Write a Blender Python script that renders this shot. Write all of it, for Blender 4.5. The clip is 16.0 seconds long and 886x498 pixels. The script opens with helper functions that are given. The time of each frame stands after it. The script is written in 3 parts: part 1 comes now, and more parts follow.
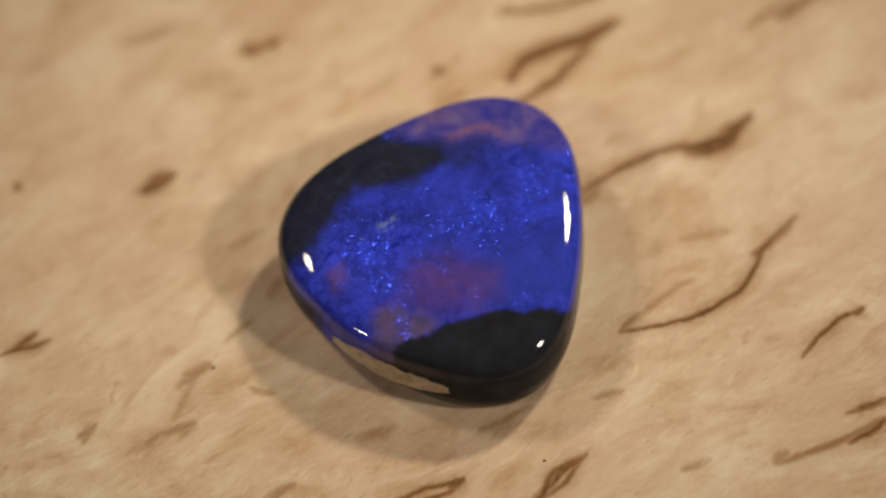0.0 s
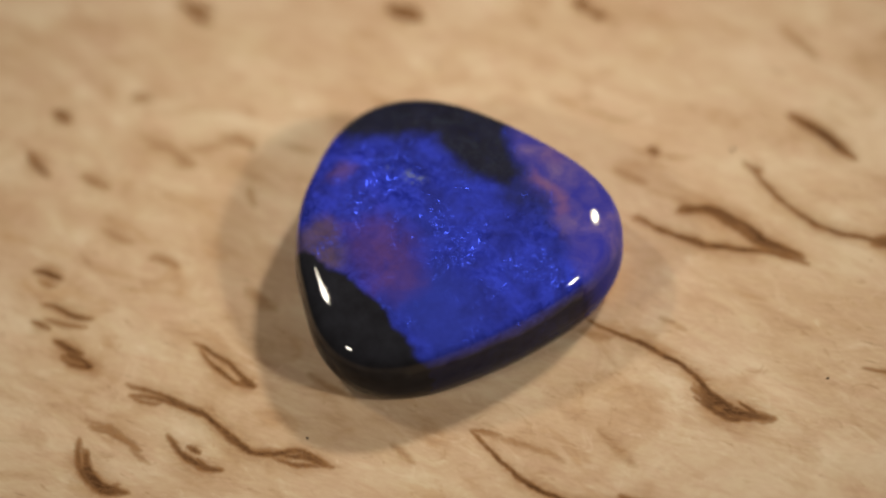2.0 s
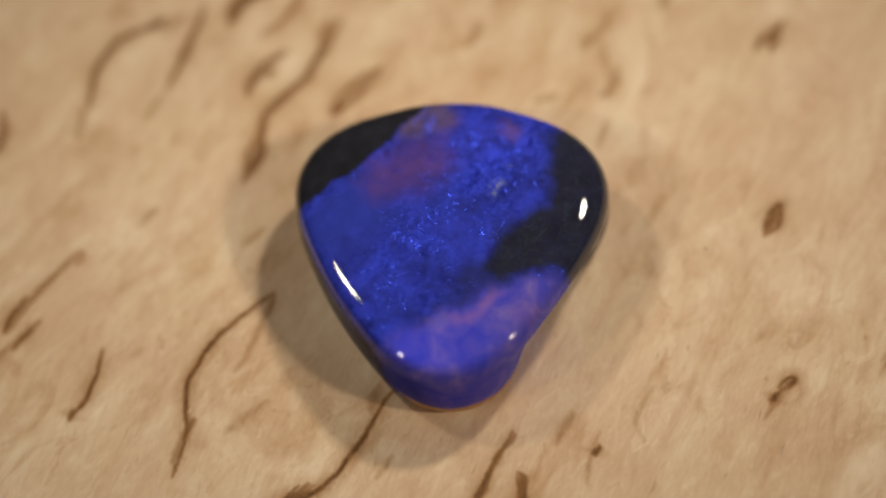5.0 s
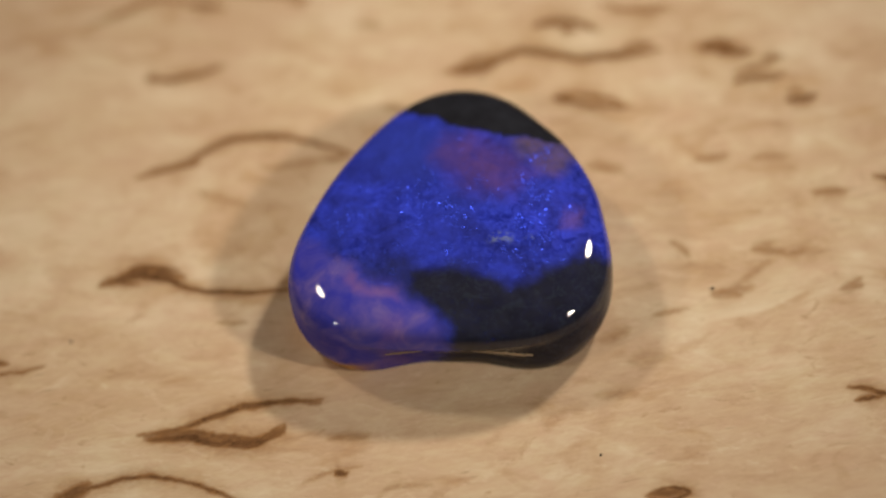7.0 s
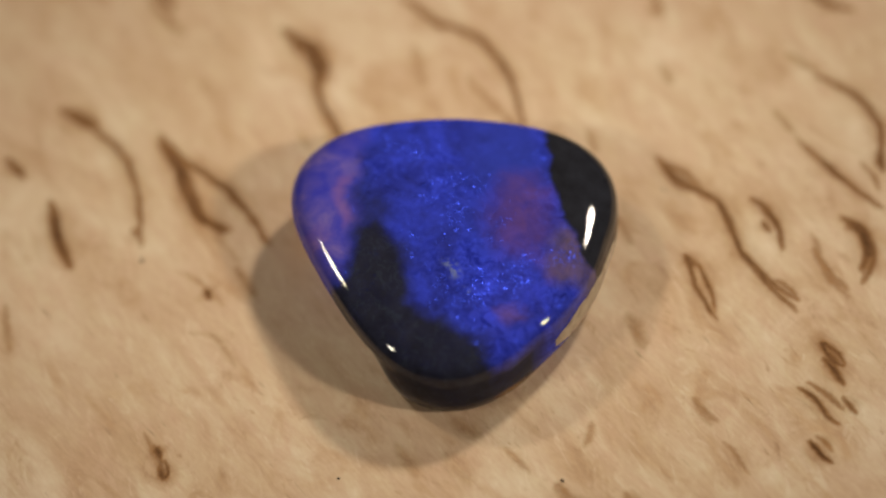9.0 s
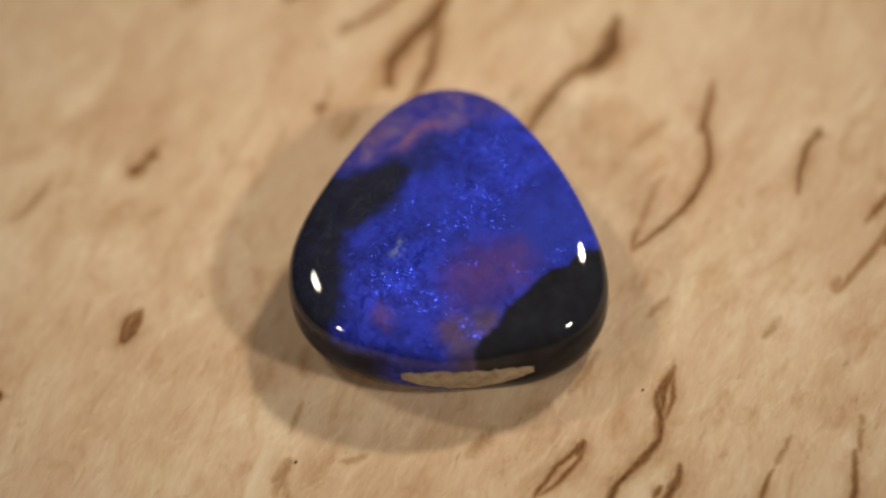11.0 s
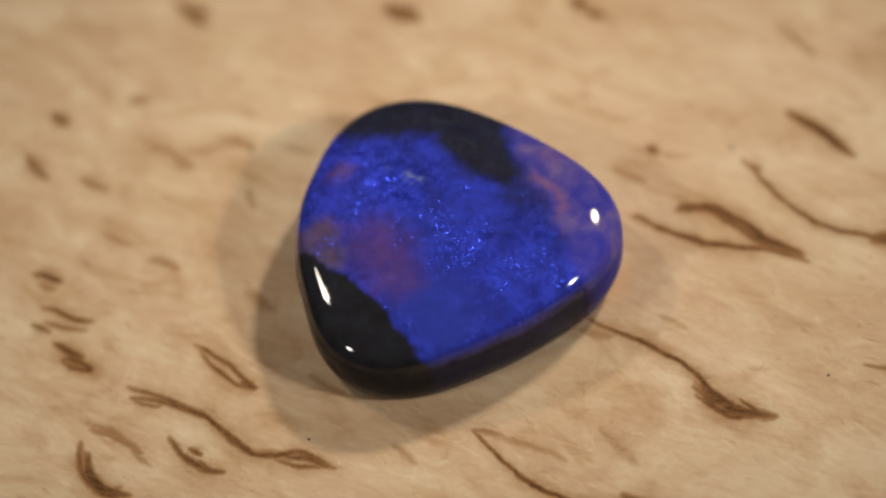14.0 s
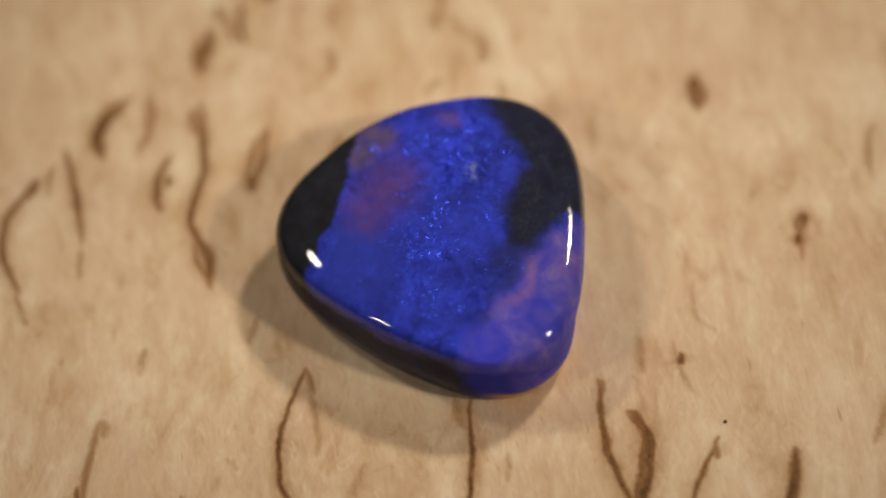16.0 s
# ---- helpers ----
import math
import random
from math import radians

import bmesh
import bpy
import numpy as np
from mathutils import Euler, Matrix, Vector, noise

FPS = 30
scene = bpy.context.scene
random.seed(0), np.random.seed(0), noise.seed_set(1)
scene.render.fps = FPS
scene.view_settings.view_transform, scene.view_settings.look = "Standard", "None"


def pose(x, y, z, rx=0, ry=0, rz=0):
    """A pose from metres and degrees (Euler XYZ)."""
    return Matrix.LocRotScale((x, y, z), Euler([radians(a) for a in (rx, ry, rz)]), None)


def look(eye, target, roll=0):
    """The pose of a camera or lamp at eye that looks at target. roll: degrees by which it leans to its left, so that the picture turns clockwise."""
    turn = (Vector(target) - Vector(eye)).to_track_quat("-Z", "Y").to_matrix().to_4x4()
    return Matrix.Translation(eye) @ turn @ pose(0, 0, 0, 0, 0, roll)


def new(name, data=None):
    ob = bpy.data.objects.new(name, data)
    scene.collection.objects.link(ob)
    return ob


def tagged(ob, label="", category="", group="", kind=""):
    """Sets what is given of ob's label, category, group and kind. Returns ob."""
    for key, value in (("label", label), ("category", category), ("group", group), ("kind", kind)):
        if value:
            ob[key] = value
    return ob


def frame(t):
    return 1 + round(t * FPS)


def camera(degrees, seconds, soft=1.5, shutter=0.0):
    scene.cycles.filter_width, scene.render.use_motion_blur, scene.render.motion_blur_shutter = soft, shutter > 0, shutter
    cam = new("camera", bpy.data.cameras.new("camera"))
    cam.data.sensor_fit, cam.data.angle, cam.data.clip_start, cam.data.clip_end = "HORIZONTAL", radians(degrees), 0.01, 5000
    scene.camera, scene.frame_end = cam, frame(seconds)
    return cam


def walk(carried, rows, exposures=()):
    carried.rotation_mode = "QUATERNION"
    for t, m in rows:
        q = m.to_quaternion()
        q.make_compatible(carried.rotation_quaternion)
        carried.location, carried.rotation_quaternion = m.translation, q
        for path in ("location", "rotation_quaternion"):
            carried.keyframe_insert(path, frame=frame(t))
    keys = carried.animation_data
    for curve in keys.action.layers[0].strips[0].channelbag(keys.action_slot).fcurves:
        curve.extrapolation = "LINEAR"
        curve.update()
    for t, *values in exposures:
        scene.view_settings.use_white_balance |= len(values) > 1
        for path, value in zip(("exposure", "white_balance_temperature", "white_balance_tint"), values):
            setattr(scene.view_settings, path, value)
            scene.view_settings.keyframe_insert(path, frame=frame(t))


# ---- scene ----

# ================= camera =================
MM = 0.001
SPIN = -29.957          # degrees a second, seen from above
cam = camera(18.18, 16.0, soft=2.4)
EYE = (0.0000, -0.07757, 0.12839)
VIEW = look(EYE, (-0.000416, 0.001525, 0.0), -6.69)
walk(cam, [(0, VIEW), (16, VIEW)], [(0, 0.0), (16, 0.0)])
cam.data.dof.use_dof = True
cam.data.dof.focus_distance = 0.1445
cam.data.dof.aperture_fstop = 13.0


# ================= light =================
world = bpy.data.worlds.new("room_dark")
world.use_nodes = True
world.node_tree.nodes["Background"].inputs["Color"].default_value = (1.0, 0.77, 0.51, 1)
world.node_tree.nodes["Background"].inputs["Strength"].default_value = 0.045
scene.world = world


def lamp(name, azimuth, elevation, distance, size, watts, colour):
    """A round diffused lamp head that looks at the turntable."""
    data = bpy.data.lights.new(name, "AREA")
    data.shape, data.size, data.energy, data.color = "DISK", size, watts, colour
    data.spread = radians(24)
    a, e = radians(azimuth), radians(elevation)
    ob = new(name, data)
    ob.matrix_world = look((distance * math.cos(e) * math.cos(a), distance * math.cos(e) * math.sin(a), distance * math.sin(e)), (0, 0.006, 0))
    return ob


WARM = (1.0, 0.91, 0.765)
lamp("lamp_right_back", 41.8, 49.7, 0.30, 0.027, 0.0079, WARM)
lamp("lamp_right_front", -28.1, 41.6, 0.30, 0.024, 0.0066, WARM)
lamp("lamp_left_back", 144.2, 53.6, 0.30, 0.027, 0.0035, WARM)
lamp("lamp_left_front", -155.6, 42.3, 0.30, 0.023, 0.0026, WARM)


# ================= materials =================
def material(name):
    m = bpy.data.materials.new(name)
    m.use_nodes = True
    nt = m.node_tree
    return m, nt, nt.nodes["Principled BSDF"]


def node(nt, kind, **settings):
    n = nt.nodes.new(kind)
    for key, value in settings.items():
        setattr(n, key, value)
    return n


def noise_tex(nt, vector, scale, detail=4.0, rough=0.55, distortion=0.0):
    n = node(nt, "ShaderNodeTexNoise")
    n.inputs["Scale"].default_value = scale
    n.inputs["Detail"].default_value = detail
    n.inputs["Roughness"].default_value = rough
    n.inputs["Distortion"].default_value = distortion
    nt.links.new(vector, n.inputs["Vector"])
    return n.outputs["Fac"]


def ramp(nt, value, *stops):
    n = node(nt, "ShaderNodeValToRGB")
    while len(n.color_ramp.elements) < len(stops):
        n.color_ramp.elements.new(0.5)
    for el, (pos, col) in zip(n.color_ramp.elements, stops):
        el.position = pos
        el.color = (*col, 1) if len(col) == 3 else col
    nt.links.new(value, n.inputs["Fac"])
    return n.outputs["Color"]


def grey(v):
    return (v, v, v)


def mix(nt, fac, a, b, blend="MIX"):
    n = node(nt, "ShaderNodeMix", data_type="RGBA", blend_type=blend)
    for value, socket in ((fac, n.inputs[0]), (a, n.inputs[6]), (b, n.inputs[7])):
        if isinstance(value, (int, float)):
            socket.default_value = value
        elif isinstance(value, tuple):
            socket.default_value = (*value, 1)
        else:
            nt.links.new(value, socket)
    return n.outputs[2]


def calc(nt, op, a, b=0.0, c=0.0, clamp=False):
    n = node(nt, "ShaderNodeMath", operation=op, use_clamp=clamp)
    for value, socket in zip((a, b, c), n.inputs):
        if isinstance(value, (int, float)):
            socket.default_value = value
        else:
            nt.links.new(value, socket)
    return n.outputs[0]


def mapped(nt, vector, turn=0.0, scale=(1, 1, 1)):
    n = node(nt, "ShaderNodeMapping", vector_type="TEXTURE")
    n.inputs["Rotation"].default_value = (0, 0, radians(turn))
    n.inputs["Scale"].default_value = scale
    nt.links.new(vector, n.inputs["Vector"])
    return n.outputs["Vector"]


def attribute(nt, name):
    return node(nt, "ShaderNodeAttribute", attribute_name=name).outputs["Fac"]


def bump(nt, height, distance, strength=1.0, normal=None):
    n = node(nt, "ShaderNodeBump")
    n.inputs["Distance"].default_value = distance
    n.inputs["Strength"].default_value = strength
    nt.links.new(height, n.inputs["Height"])
    if normal is not None:
        nt.links.new(normal, n.inputs["Normal"])
    return n.outputs["Normal"]


GRAIN = 30.0  # degrees, the run of the wood's fibres on the board


def birch_material():
    m, nt, bsdf = material("curly_birch")
    pos = node(nt, "ShaderNodeTexCoord").outputs["Object"]
    fibre = mapped(nt, pos, GRAIN, (5.0, 1, 1))
    long_fibre = mapped(nt, pos, GRAIN, (9.0, 1, 1))
    cloud = noise_tex(nt, mapped(nt, pos, GRAIN, (1.6, 1, 1)), 170, 6, 0.62, 1.3)
    base = ramp(nt, cloud, (0.25, (0.47, 0.295, 0.155)), (0.40, (0.61, 0.425, 0.265)), (0.55, (0.69, 0.515, 0.345)), (0.75, (0.80, 0.635, 0.46)))
    hue = noise_tex(nt, pos, 90, 3, 0.5, 0.5)
    base = mix(nt, ramp(nt, hue, (0.4, grey(0)), (0.65, grey(0.5))), base, (0.62, 0.43, 0.29))
    smudge = ramp(nt, noise_tex(nt, mapped(nt, pos, GRAIN, (2.0, 1, 1)), 330, 4, 0.55, 1.4), (0.55, grey(0)), (0.72, grey(1)))
    base = mix(nt, calc(nt, "MULTIPLY", smudge, 0.48), base, (0.42, 0.215, 0.085))
    fleck = ramp(nt, noise_tex(nt, mapped(nt, pos, GRAIN, (1.8, 1, 1)), 850, 3, 0.6, 1.6), (0.62, grey(0)), (0.76, grey(1)))
    base = mix(nt, calc(nt, "MULTIPLY", fleck, 0.5), base, (0.36, 0.18, 0.07))
    pale = ramp(nt, noise_tex(nt, mapped(nt, pos, GRAIN - 12, (2.2, 1, 1)), 800, 5, 0.65, 1.8), (0.56, grey(0)), (0.74, grey(1)))
    base = mix(nt, calc(nt, "MULTIPLY", pale, 0.38), base, (0.88, 0.74, 0.56))
    streak = noise_tex(nt, mapped(nt, pos, GRAIN, (3.4, 1, 1)), 1700, 5, 0.65, 0.7)
    base = mix(nt, 0.30, base, ramp(nt, streak, (0.3, grey(0.33)), (0.7, grey(0.69))), "OVERLAY")
    fine = noise_tex(nt, mapped(nt, pos, GRAIN + 6, (4.0, 1, 1)), 5200, 3, 0.65, 0.4)
    base = mix(nt, 0.17, base, ramp(nt, fine, (0.3, grey(0.33)), (0.7, grey(0.67))), "OVERLAY")
    slit = ramp(nt, noise_tex(nt, mapped(nt, pos, GRAIN + 4, (7.0, 1, 1)), 3600, 2, 0.5), (0.66, grey(0)), (0.78, grey(1)))
    patch = ramp(nt, noise_tex(nt, pos, 210, 2, 0.5), (0.45, grey(0)), (0.6, grey(1)))
    base = mix(nt, calc(nt, "MULTIPLY", calc(nt, "MULTIPLY", slit, patch), 0.6), base, (0.28, 0.16, 0.08))
    tone = noise_tex(nt, mapped(nt, pos, GRAIN - 5, (2.4, 1, 1)), 260, 4, 0.6, 1.8)
    base = mix(nt, 0.50, base, ramp(nt, tone, (0.30, (0.40, 0.37, 0.34)), (0.70, (0.61, 0.60, 0.60))), "OVERLAY")
    vein = attribute(nt, "vein")
    ragged = noise_tex(nt, mapped(nt, pos, GRAIN, (2.2, 1, 1)), 3300, 5, 0.75, 0.9)
    thread = noise_tex(nt, mapped(nt, pos, GRAIN + 8, (3.0, 1, 1)), 2600, 4, 0.7, 1.2)
    vein = calc(nt, "MULTIPLY", vein, calc(nt, "MULTIPLY_ADD", ragged, 1.7, 0.18))
    stain = ramp(nt, vein, (0.03, grey(0)), (0.26, grey(1)))
    base = mix(nt, calc(nt, "MULTIPLY", stain, 0.62), base, ramp(nt, thread, (0.36, (0.30, 0.145, 0.052)), (0.64, (0.47, 0.275, 0.125))))
    rim = ramp(nt, vein, (0.22, grey(0)), (0.40, grey(0.55)), (0.62, grey(1)))
    core = ramp(nt, vein, (0.52, grey(0)), (0.95, grey(1)))
    base = mix(nt, calc(nt, "MULTIPLY", rim, 0.82), base, ramp(nt, ragged, (0.36, (0.15, 0.055, 0.015)), (0.62, (0.35, 0.165, 0.058))))
    core = calc(nt, "MULTIPLY", core, ramp(nt, thread, (0.38, grey(0.25)), (0.53, grey(1))))
    base = mix(nt, calc(nt, "MULTIPLY", core, 0.80), base, (0.045, 0.015, 0.006))
    nt.links.new(base, bsdf.inputs["Base Color"])
    nt.links.new(calc(nt, "MULTIPLY_ADD", streak, 0.25, 0.45), bsdf.inputs["Roughness"])
    nt.links.new(calc(nt, "MULTIPLY_ADD", rim, -0.16, 0.22), bsdf.inputs["Specular IOR Level"])
    height = calc(nt, "ADD", calc(nt, "MULTIPLY", fine, 0.6), calc(nt, "MULTIPLY", core, -1.2))
    height = calc(nt, "ADD", height, calc(nt, "MULTIPLY", streak, 1.0))
    nt.links.new(bump(nt, height, 0.00003, 0.6), bsdf.inputs["Normal"])
    return m


def opal_material():
    m, nt, bsdf = material("black_opal")
    pos = node(nt, "ShaderNodeTexCoord").outputs["Object"]
    mottle = noise_tex(nt, pos, 520, 5, 0.6, 0.5)
    blue = ramp(nt, mottle, (0.28, (0.021, 0.025, 0.19)), (0.44, (0.030, 0.041, 0.36)), (0.60, (0.038, 0.056, 0.55)), (0.80, (0.048, 0.076, 0.74)))
    grit = ramp(nt, noise_tex(nt, pos, 1700, 5, 0.7, 0.8), (0.34, (0.30, 0.30, 0.42)), (0.56, (1.0, 1.0, 1.0)))
    blue = mix(nt, ramp(nt, noise_tex(nt, pos, 260, 2, 0.5), (0.35, grey(0.25)), (0.6, grey(0.95))), blue, mix(nt, 1.0, blue, grit, "MULTIPLY"))
    blue = mix(nt, calc(nt, "MULTIPLY", attribute(nt, "calm"), 0.75), blue, (0.032, 0.047, 0.36))
    blaze = attribute(nt, "blaze")
    blue = mix(nt, calc(nt, "MULTIPLY", blaze, 0.55), blue, mix(nt, 1.0, blue, (1.5, 1.35, 1.45), "MULTIPLY"))
    # play of colour: small flakes, each with a facing of its own
    vor = node(nt, "ShaderNodeTexVoronoi", feature="F1")
    vor.inputs["Scale"].default_value = 11000
    warp = node(nt, "ShaderNodeVectorMath", operation="MULTIPLY_ADD")
    nz = node(nt, "ShaderNodeTexNoise")
    nz.inputs["Scale"].default_value = 1500
    nt.links.new(pos, nz.inputs["Vector"])
    nt.links.new(nz.outputs["Color"], warp.inputs[0])
    warp.inputs[1].default_value = (0.0006, 0.0006, 0.0006)
    nt.links.new(pos, warp.inputs[2])
    nt.links.new(warp.outputs["Vector"], vor.inputs["Vector"])
    geo = node(nt, "ShaderNodeNewGeometry")
    tilt = node(nt, "ShaderNodeVectorMath", operation="MULTIPLY_ADD")
    nt.links.new(vor.outputs["Color"], tilt.inputs[0])
    tilt.inputs[1].default_value = (1.1, 1.1, 0.5)
    off = node(nt, "ShaderNodeVectorMath", operation="ADD")
    nt.links.new(geo.outputs["Normal"], off.inputs[0])
    off.inputs[1].default_value = (-0.55, -0.55, -0.1)
    nt.links.new(off.outputs["Vector"], tilt.inputs[2])
    unit = node(nt, "ShaderNodeVectorMath", operation="NORMALIZE")
    nt.links.new(tilt.outputs["Vector"], unit.inputs[0])

    potch, violet, rust, mauve = (attribute(nt, a) for a in ("potch", "violet", "rust", "mauve"))
    scar = attribute(nt, "scar")
    milk = noise_tex(nt, pos, 700, 4, 0.6, 0.8)
    col = mix(nt, mauve, blue, ramp(nt, milk, (0.35, (0.070, 0.040, 0.23)), (0.65, (0.125, 0.056, 0.20))))
    col = mix(nt, violet, col, ramp(nt, milk, (0.32, (0.064, 0.056, 0.31)), (0.50, (0.135, 0.098, 0.30)), (0.70, (0.29, 0.190, 0.29))))
    col = mix(nt, rust, col, (0.42, 0.18, 0.11))
    col = mix(nt, attribute(nt, "smoke"), col, ramp(nt, milk, (0.35, (0.070, 0.050, 0.075)), (0.65, (0.16, 0.10, 0.10))))
    dark = ramp(nt, noise_tex(nt, pos, 900, 4, 0.6), (0.3, (0.015, 0.015, 0.019)), (0.75, (0.025, 0.026, 0.034)))
    col = mix(nt, potch, col, dark)
    speckle = ramp(nt, noise_tex(nt, pos, 3500, 3, 0.6), (0.44, grey(0)), (0.58, grey(0.75)))
    col = mix(nt, calc(nt, "MULTIPLY", attribute(nt, "mark"), speckle), col, (0.20, 0.24, 0.32))
    # honey foot of the stone, the glow of light through it painted as bright colour
    col = mix(nt, attribute(nt, "amber_glow"), col, (0.62, 0.33, 0.07))
    vein = ramp(nt, noise_tex(nt, pos, 900, 3, 0.5, 1.5), (0.475, grey(0)), (0.5, grey(1)), (0.525, grey(0)))
    col = mix(nt, calc(nt, "MULTIPLY", calc(nt, "MULTIPLY", vein, scar), 0.12), col, (0.08, 0.12, 0.16))
    nt.links.new(col, bsdf.inputs["Base Color"])
    raw = attribute(nt, "raw")
    nt.links.new(calc(nt, "MULTIPLY_ADD", raw, 0.10, 0.03), bsdf.inputs["Roughness"])
    nt.links.new(calc(nt, "MULTIPLY_ADD", raw, -0.46, 0.5), bsdf.inputs["Specular IOR Level"])
    bsdf.inputs["IOR"].default_value = 1.45

    flake = node(nt, "ShaderNodeBsdfAnisotropic")
    sparkle = ramp(nt, noise_tex(nt, pos, 430, 4, 0.65), (0.50, grey(0.02)), (0.62, grey(1)))
    split = node(nt, "ShaderNodeSeparateColor")
    nt.links.new(vor.outputs["Color"], split.inputs[0])
    chosen = ramp(nt, split.outputs[2], (0.76, grey(0.04)), (0.96, grey(1)))
    ridge = ramp(nt, noise_tex(nt, pos, 2300, 3, 0.6, 2.2), (0.46, grey(0)), (0.50, grey(1)), (0.54, grey(0)))
    chosen = calc(nt, "MAXIMUM", calc(nt, "MULTIPLY", chosen, 0.7), calc(nt, "MULTIPLY", ridge, split.outputs[0]))
    sparkle = calc(nt, "MULTIPLY", sparkle, chosen)
    sparkle = calc(nt, "MULTIPLY", sparkle, calc(nt, "SUBTRACT", 1.0, attribute(nt, "calm")))
    sparkle = calc(nt, "MULTIPLY", sparkle, calc(nt, "MULTIPLY_ADD", blaze, 0.7, 1.0), clamp=True)
    flake.inputs["Color"].default_value = (0.05, 0.10, 1.0, 1)
    flake.inputs["Roughness"].default_value = 0.32
    nt.links.new(unit.outputs["Vector"], flake.inputs["Normal"])
    live = calc(nt, "SUBTRACT", 1.0, calc(nt, "MAXIMUM", potch, calc(nt, "MULTIPLY", calc(nt, "MAXIMUM", violet, mauve), 0.8)), clamp=True)
    amount = calc(nt, "MULTIPLY", calc(nt, "MULTIPLY_ADD", sparkle, 0.80, 0.02), live)
    blend = node(nt, "ShaderNodeMixShader")
    nt.links.new(amount, blend.inputs["Fac"])
    nt.links.new(bsdf.outputs["BSDF"], blend.inputs[1])
    nt.links.new(flake.outputs["BSDF"], blend.inputs[2])
    # a sheet of fire that leans to one side of the stone
    lean = node(nt, "ShaderNodeVectorTransform", vector_type="VECTOR", convert_from="OBJECT", convert_to="WORLD")
    lean.inputs[0].default_value = (-0.50, 0.42, 0.0)
    tipped = node(nt, "ShaderNodeVectorMath", operation="ADD")
    nt.links.new(geo.outputs["Normal"], tipped.inputs[0])
    nt.links.new(lean.outputs[0], tipped.inputs[1])
    tipped_unit = node(nt, "ShaderNodeVectorMath", operation="NORMALIZE")
    nt.links.new(tipped.outputs["Vector"], tipped_unit.inputs[0])
    sheet = node(nt, "ShaderNodeBsdfAnisotropic")
    sheet.inputs["Color"].default_value = (0.04, 0.06, 0.80, 1)
    sheet.inputs["Roughness"].default_value = 0.6
    nt.links.new(tipped_unit.outputs["Vector"], sheet.inputs["Normal"])
    leaning = node(nt, "ShaderNodeMixShader")
    nt.links.new(calc(nt, "MULTIPLY", calc(nt, "MAXIMUM", violet, rust), calc(nt, "MULTIPLY_ADD", attribute(nt, "amber_glow"), -0.45, 0.45)), leaning.inputs["Fac"])
    nt.links.new(blend.outputs["Shader"], leaning.inputs[1])
    nt.links.new(sheet.outputs["BSDF"], leaning.inputs[2])
    blend = leaning
    # the polished skin above the flakes
    skin = node(nt, "ShaderNodeBsdfAnisotropic")
    skin.inputs["Roughness"].default_value = 0.03
    fres = node(nt, "ShaderNodeFresnel")
    fres.inputs["IOR"].default_value = 1.45
    gloss = node(nt, "ShaderNodeMixShader")
    nt.links.new(calc(nt, "MULTIPLY", fres.outputs["Fac"], amount), gloss.inputs["Fac"])
    nt.links.new(blend.outputs["Shader"], gloss.inputs[1])
    nt.links.new(skin.outputs["BSDF"], gloss.inputs[2])
    nt.links.new(gloss.outputs["Shader"], nt.nodes["Material Output"].inputs["Surface"])
    return m


def rock_material():
    m, nt, bsdf = material("pale_host_rock")
    pos = node(nt, "ShaderNodeTexCoord").outputs["Object"]
    a = noise_tex(nt, pos, 1500, 5, 0.65)
    nt.links.new(ramp(nt, a, (0.3, (0.24, 0.17, 0.11)), (0.5, (0.45, 0.36, 0.25)), (0.75, (0.62, 0.54, 0.41))), bsdf.inputs["Base Color"])
    bsdf.inputs["Roughness"].default_value = 0.35
    nt.links.new(bump(nt, a, 0.0001, 0.5), bsdf.inputs["Normal"])
    return m


def plain_material(name, colour, roughness):
    m, nt, bsdf = material(name)
    pos = node(nt, "ShaderNodeTexCoord").outputs["Object"]
    a = noise_tex(nt, pos, 6, 5, 0.6)
    lo, hi = tuple(c * 0.85 for c in colour), tuple(c * 1.12 for c in colour)
    nt.links.new(ramp(nt, a, (0.3, lo), (0.7, hi)), bsdf.inputs["Base Color"])
    bsdf.inputs["Roughness"].default_value = roughness
    return m


CRUMB = plain_material("dirt", (0.05, 0.035, 0.02), 0.8)
BIRCH, OPAL, ROCK = birch_material(), opal_material(), rock_material()
PAINT, DARK_TOP = plain_material("wall_paint", (0.16, 0.14, 0.12), 0.8), plain_material("table_laminate", (0.10, 0.08, 0.07), 0.5)


# ================= the room round the table =================
def box(name, lo, hi, mat, label, category):
    bm = bmesh.new()
    bmesh.ops.create_cube(bm, size=1)
    for v in bm.verts:
        v.co = [l + (c + 0.5) * (h - l) for c, l, h in zip(v.co, lo, hi)]
    me = bpy.data.meshes.new(name)
    bm.to_mesh(me)
    bm.free()
    me.materials.append(mat)
    return tagged(new(name, me), label, category, kind="structure")


BOARD = 0.018  # thickness
box("wall_north", (-1.6, 1.5, -0.8), (1.6, 1.6, 1.6), PAINT, "plain painted wall of a dim room", "wall")
box("wall_south", (-1.6, -1.6, -0.8), (1.6, -1.5, 1.6), PAINT, "plain painted wall of a dim room", "wall")
box("wall_east", (1.5, -1.5, -0.8), (1.6, 1.5, 1.6), PAINT, "plain painted wall of a dim room", "wall")
box("wall_west", (-1.6, -1.5, -0.8), (-1.5, 1.5, 1.6), PAINT, "plain painted wall of a dim room", "wall")
box("ceiling", (-1.6, -1.6, 1.6), (1.6, 1.6, 1.7), PAINT, "plain painted ceiling of a dim room", "ceiling")
box("floor", (-1.6, -1.6, -0.9), (1.6, 1.6, -0.8), PAINT, "plain floor of a dim room", "floor")
